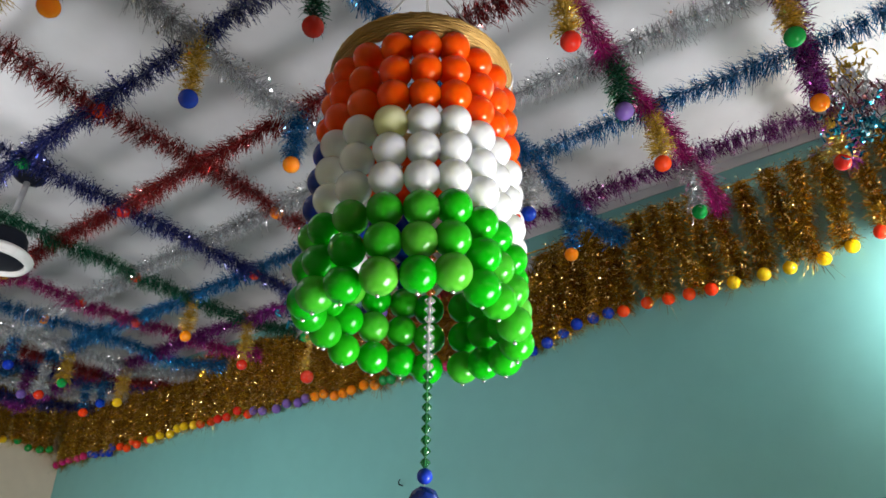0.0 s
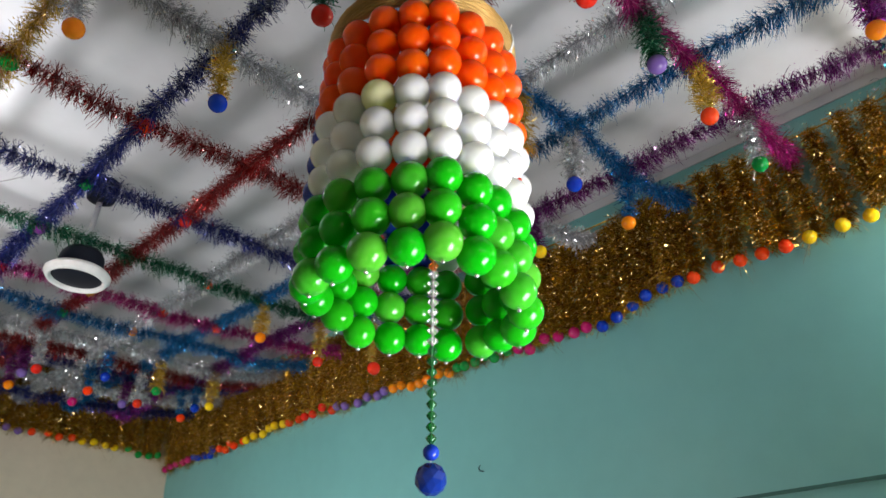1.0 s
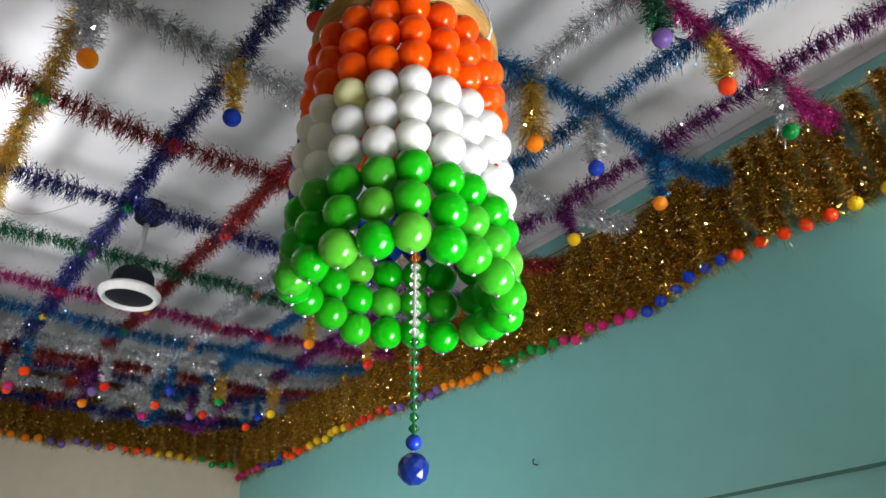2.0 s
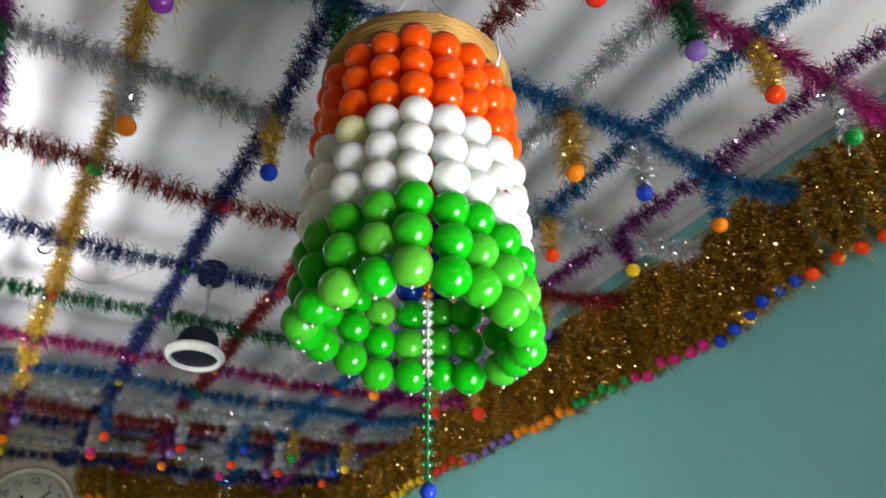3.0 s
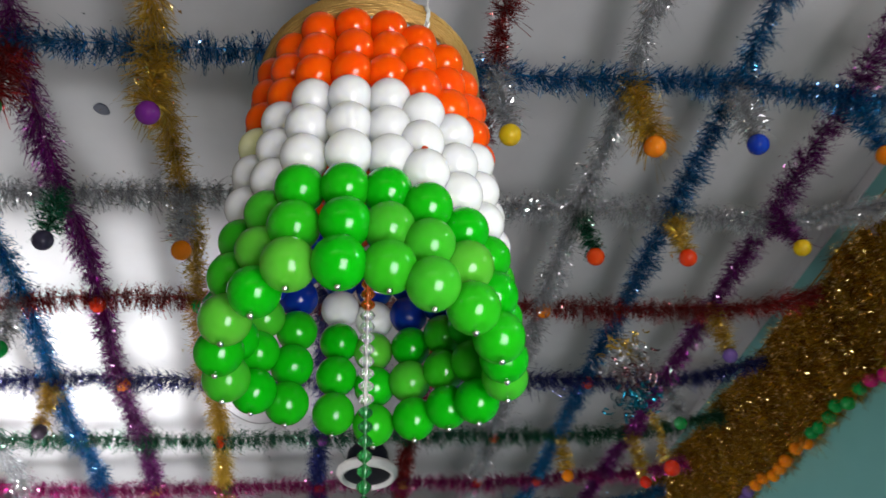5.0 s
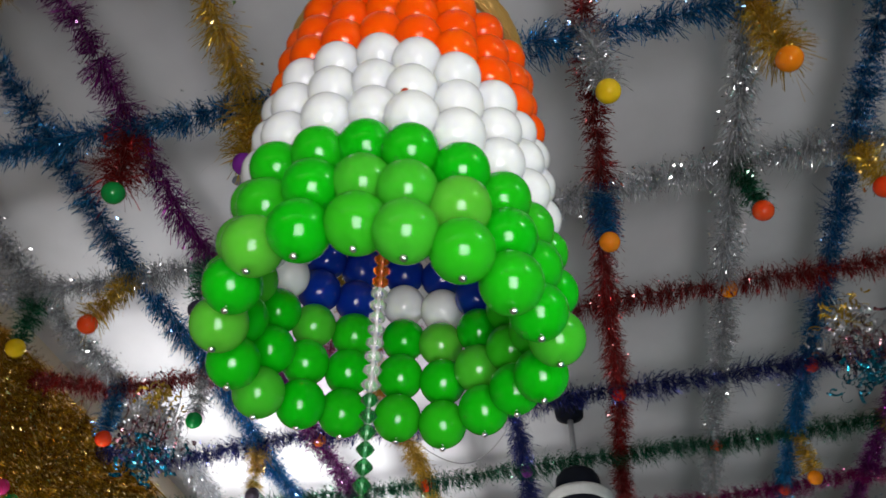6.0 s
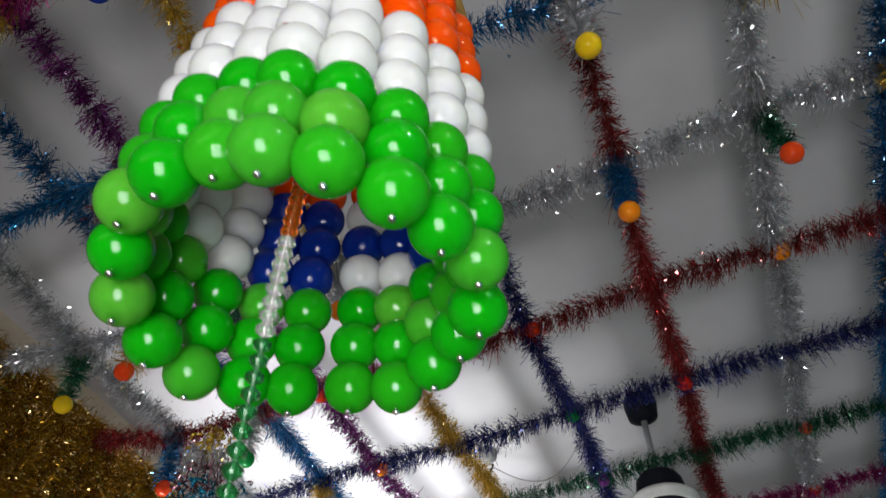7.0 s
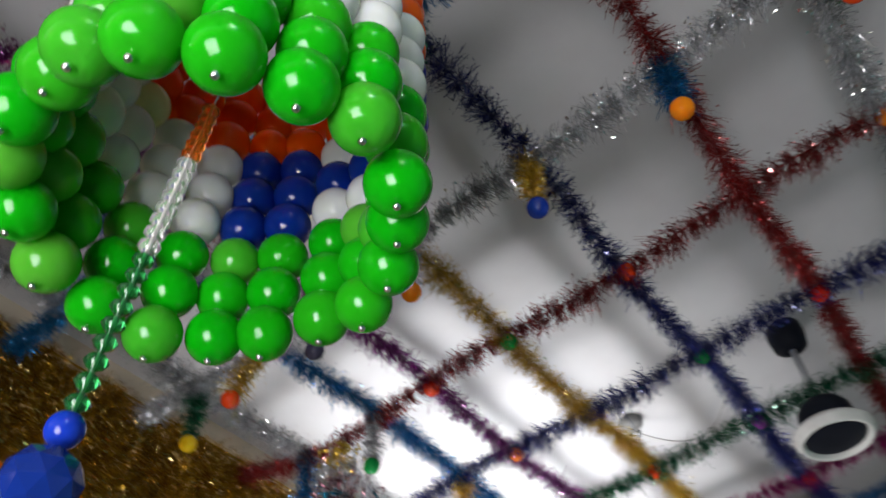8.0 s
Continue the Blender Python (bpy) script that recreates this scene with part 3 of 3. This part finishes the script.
# cord-wound hoop
hoop_v, hoop_f = [], []
N = 220
for i in range(N):
    a = 2 * math.pi * i / N
    r = 0.1215
    for j in range(8):
        b = 2 * math.pi * j / 8
        w = 0.0105 + 0.0008 * math.sin(i * 2 * math.pi / 4)
        hoop_v.append(((r + w * 0.62 * math.cos(b)) * math.cos(a), (r + w * 0.62 * math.cos(b)) * math.sin(a), HOOP + w * 1.65 * math.sin(b)))
for i in range(N):
    for j in range(8):
        p, q = (i + 1) % N, (j + 1) % 8
        hoop_f.append((i * 8 + j, p * 8 + j, p * 8 + q, i * 8 + q))
hoop = put("hoop", mesh_from("hoop", hoop_v, hoop_f, M_gold_cord, True), lantern, None, "gold cord-wound hoop")
for k in range(24):  # gold cords laid side by side round the hoop
    wr, pts = random.Random(30 + k), []
    for i in range(181):
        a = 2 * math.pi * i / 180
        t = 2 * math.pi * k / 24 + 0.25 * math.sin(a + 0.2 * k)
        w = 0.0112 + 0.0005 * math.sin(a * 37 + k * 1.9) + wr.uniform(-0.0006, 0.0006)
        rad = 0.1215 + w * 0.64 * math.cos(t)
        pts.append((rad * math.cos(a), rad * math.sin(a), HOOP + w * 1.65 * math.sin(t)))
    put("cord", mesh_from("cord", *tube(pts, 0.0013, 5), M_gold_cord, True), hoop)
tie = []
for i in range(40):  # white thread tied round the hoop
    t = i * 0.62
    a = radians(293) + 0.0012 * i
    tie.append(((0.1215 + 0.0098 * math.cos(t)) * math.cos(a), (0.1215 + 0.0098 * math.cos(t)) * math.sin(a), HOOP + 0.0215 * math.sin(t)))
tie += [(0.1215 * math.cos(a) + 0.002, 0.1215 * math.sin(a) - 0.006, HOOP + 0.026), (0.1215 * math.cos(a) + 0.003, 0.1215 * math.sin(a) - 0.008, HOOP + 0.032)]
put("tie_thread", mesh_from("tie_thread", *tube(tie, 0.0009, 5), M_thread, True), hoop, None, "white thread tied round the hoop")
# suspension threads up to the ceiling
KNOT = Vector((0.0, 0.0, HOOP + 0.24))
for a in (0.4, 2.5, 4.6):
    p = Vector((0.1215 * math.cos(a), 0.1215 * math.sin(a), HOOP + 0.008))
    put("thread", mesh_from("thread", *tube([p, p.lerp(KNOT, 0.5), KNOT], 0.0013), M_thread), lantern)
up = (CEIL - LAN.z) / math.cos(radians(2.5))
put("hanger", mesh_from("hanger", *tube([KNOT, (0, 0, HOOP + 0.4), (0, 0, up)], 0.0016), M_thread), lantern)
put("knot", ball_mesh("knot", 0.005, M_thread, 10, 8), lantern, Matrix.Translation(KNOT))

BEADS = {c: ball_mesh("bead", 0.0208, BEAD[c], 28, 18) for c in (ORANGE, WHITE, GREEN, NAVY, "pale", "lime")}
TIP = ball_mesh("tip_bead", 0.0027, M_steel, 10, 8)
WHITES, FLAG, NAVIES = (WHITE, WHITE, WHITE), (WHITE, NAVY, WHITE), (NAVY, NAVY, NAVY)
COLUMNS = (  # angle, how far up it is tied, how far out it hangs, middle colours, which green beads are paler
    (100.6, 0.013, -0.003, FLAG, ""), (123.1, 0.014, 0.001, NAVIES, ""), (141.3, 0.012, 0.004, NAVIES, "0"),
    (160.3, 0.002, 0.003, WHITES, "2"), (181.2, 0.000, 0.000, WHITES, "0"), (202.3, 0.001, 0.000, ("pale", WHITE, WHITE), "2"),
    (221.5, 0.004, -0.003, WHITES, "01"), (239.4, 0.010, 0.001, WHITES, "2"), (258.3, 0.004, -0.002, WHITES, ""),
    (276.1, 0.005, -0.007, WHITES, "1"), (291.1, -0.010, 0.002, WHITES, "12"), (308.2, -0.018, 0.005, WHITES, "1"),
    (326.2, -0.021, 0.002, WHITES, ""), (346.6, -0.014, -0.002, WHITES, ""), (364.0, -0.008, 0.005, WHITES, "2"),
    (386.4, -0.005, 0.000, WHITES, ""), (403.7, 0.003, -0.003, NAVIES, ""), (422.9, 0.003, -0.003, NAVIES, "1"),
    (442.3, 0.004, 0.000, FLAG, "0"))
br = random.Random(12)
for angle, tied, out, mid, paler in COLUMNS:
    ang = radians(angle)
    colors = (ORANGE,) * 3 + mid + tuple("lime" if str(i) in paler else GREEN for i in range(3))
    string = new("bead_string")
    string.parent = lantern
    line = [(0.1210 * math.cos(ang), 0.1210 * math.sin(ang), HOOP - 0.010)]
    for i, c in enumerate(colors):
        down = STEP * (i - 3)
        r = 0.1179 + out * (0.3 + 0.08 * i) + 0.0188 * (down - 0.124) + br.uniform(-0.001, 0.001)
        twist = radians(br.uniform(-0.8, 0.8))
        p = (r * math.cos(ang + twist), r * math.sin(ang + twist), tied - down)
        line.append(p)
        size = br.uniform(0.98, 1.02)
        put("bead", BEADS[c], string, Matrix.LocRotScale(p, Euler((br.uniform(-0.2, 0.2), br.uniform(-0.2, 0.2), br.uniform(0, 6))), (size,) * 3))
        if angle == 291.1 and i == 5:
            put("red_speck", ball_mesh("red_speck", 0.0036, BEAD["red"], 8, 6), string, Matrix.Translation(Vector(p) + Vector((0.0150 * math.cos(ang - 0.5), 0.0150 * math.sin(ang - 0.5), 0.013))))
    end = Vector(line[-1]) - Vector((0, 0, 0.0228))
    line.append(tuple(end))
    put("tip_bead", TIP, string, Matrix.Translation(end))
    put("thread", mesh_from("thread", *tube(line, 0.0008, 4), M_thread), string)


# faceted drop string on the axis
def bicone(name, r, h, mat, seg=8):
    v, f = turned([(0.0008, -h), (r * 0.55, -h * 0.62), (r, -h * 0.10), (r, h * 0.10), (r * 0.55, h * 0.62), (0.0008, h)], seg)
    return mesh_from(name, v, f, mat)


drop = new("drop_string")
drop.parent = lantern
drop.matrix_basis = pose(0.001, -0.027, 0)
z_cg, z_ct, z_small, z_big = -0.270, -0.178, -0.386, -0.408
kinds = [(z_ct + 0.0115 * (i + 0.5), M_amber_glass, "orange") for i in range(6)]
kinds += [(z_ct - 0.0115 * (i + 0.5), M_clear, "clear") for i in range(8)]
kinds += [(z_cg - 0.0118 * (i + 0.5), M_green_glass, "green") for i in range(9)]
share = {}
for z, m, c in kinds:
    if c not in share:
        share[c] = bicone("crystal", 0.0064 if c != "green" else 0.0058, 0.0058, m)
    put("crystal", share[c], drop, pose(0, 0, z, 0, 0, 37 * z * 100))
put("thread", mesh_from("thread", *tube([(-0.001, 0.027, HOOP + 0.24), (0, 0, -0.1), (0, 0, z_big)], 0.0007), M_thread), drop)
put("pearl", ball_mesh("pearl", 0.0082, M_blue_pearl, 20, 14), drop, pose(0, 0, z_small + 0.002))
bm = bmesh.new()
bmesh.ops.create_icosphere(bm, subdivisions=2, radius=0.0163)
part("faceted_ball", bm, M_blue_glass, drop, "large blue faceted ball", False, pose(0, 0, z_big - 0.002, 12, 8, 0))
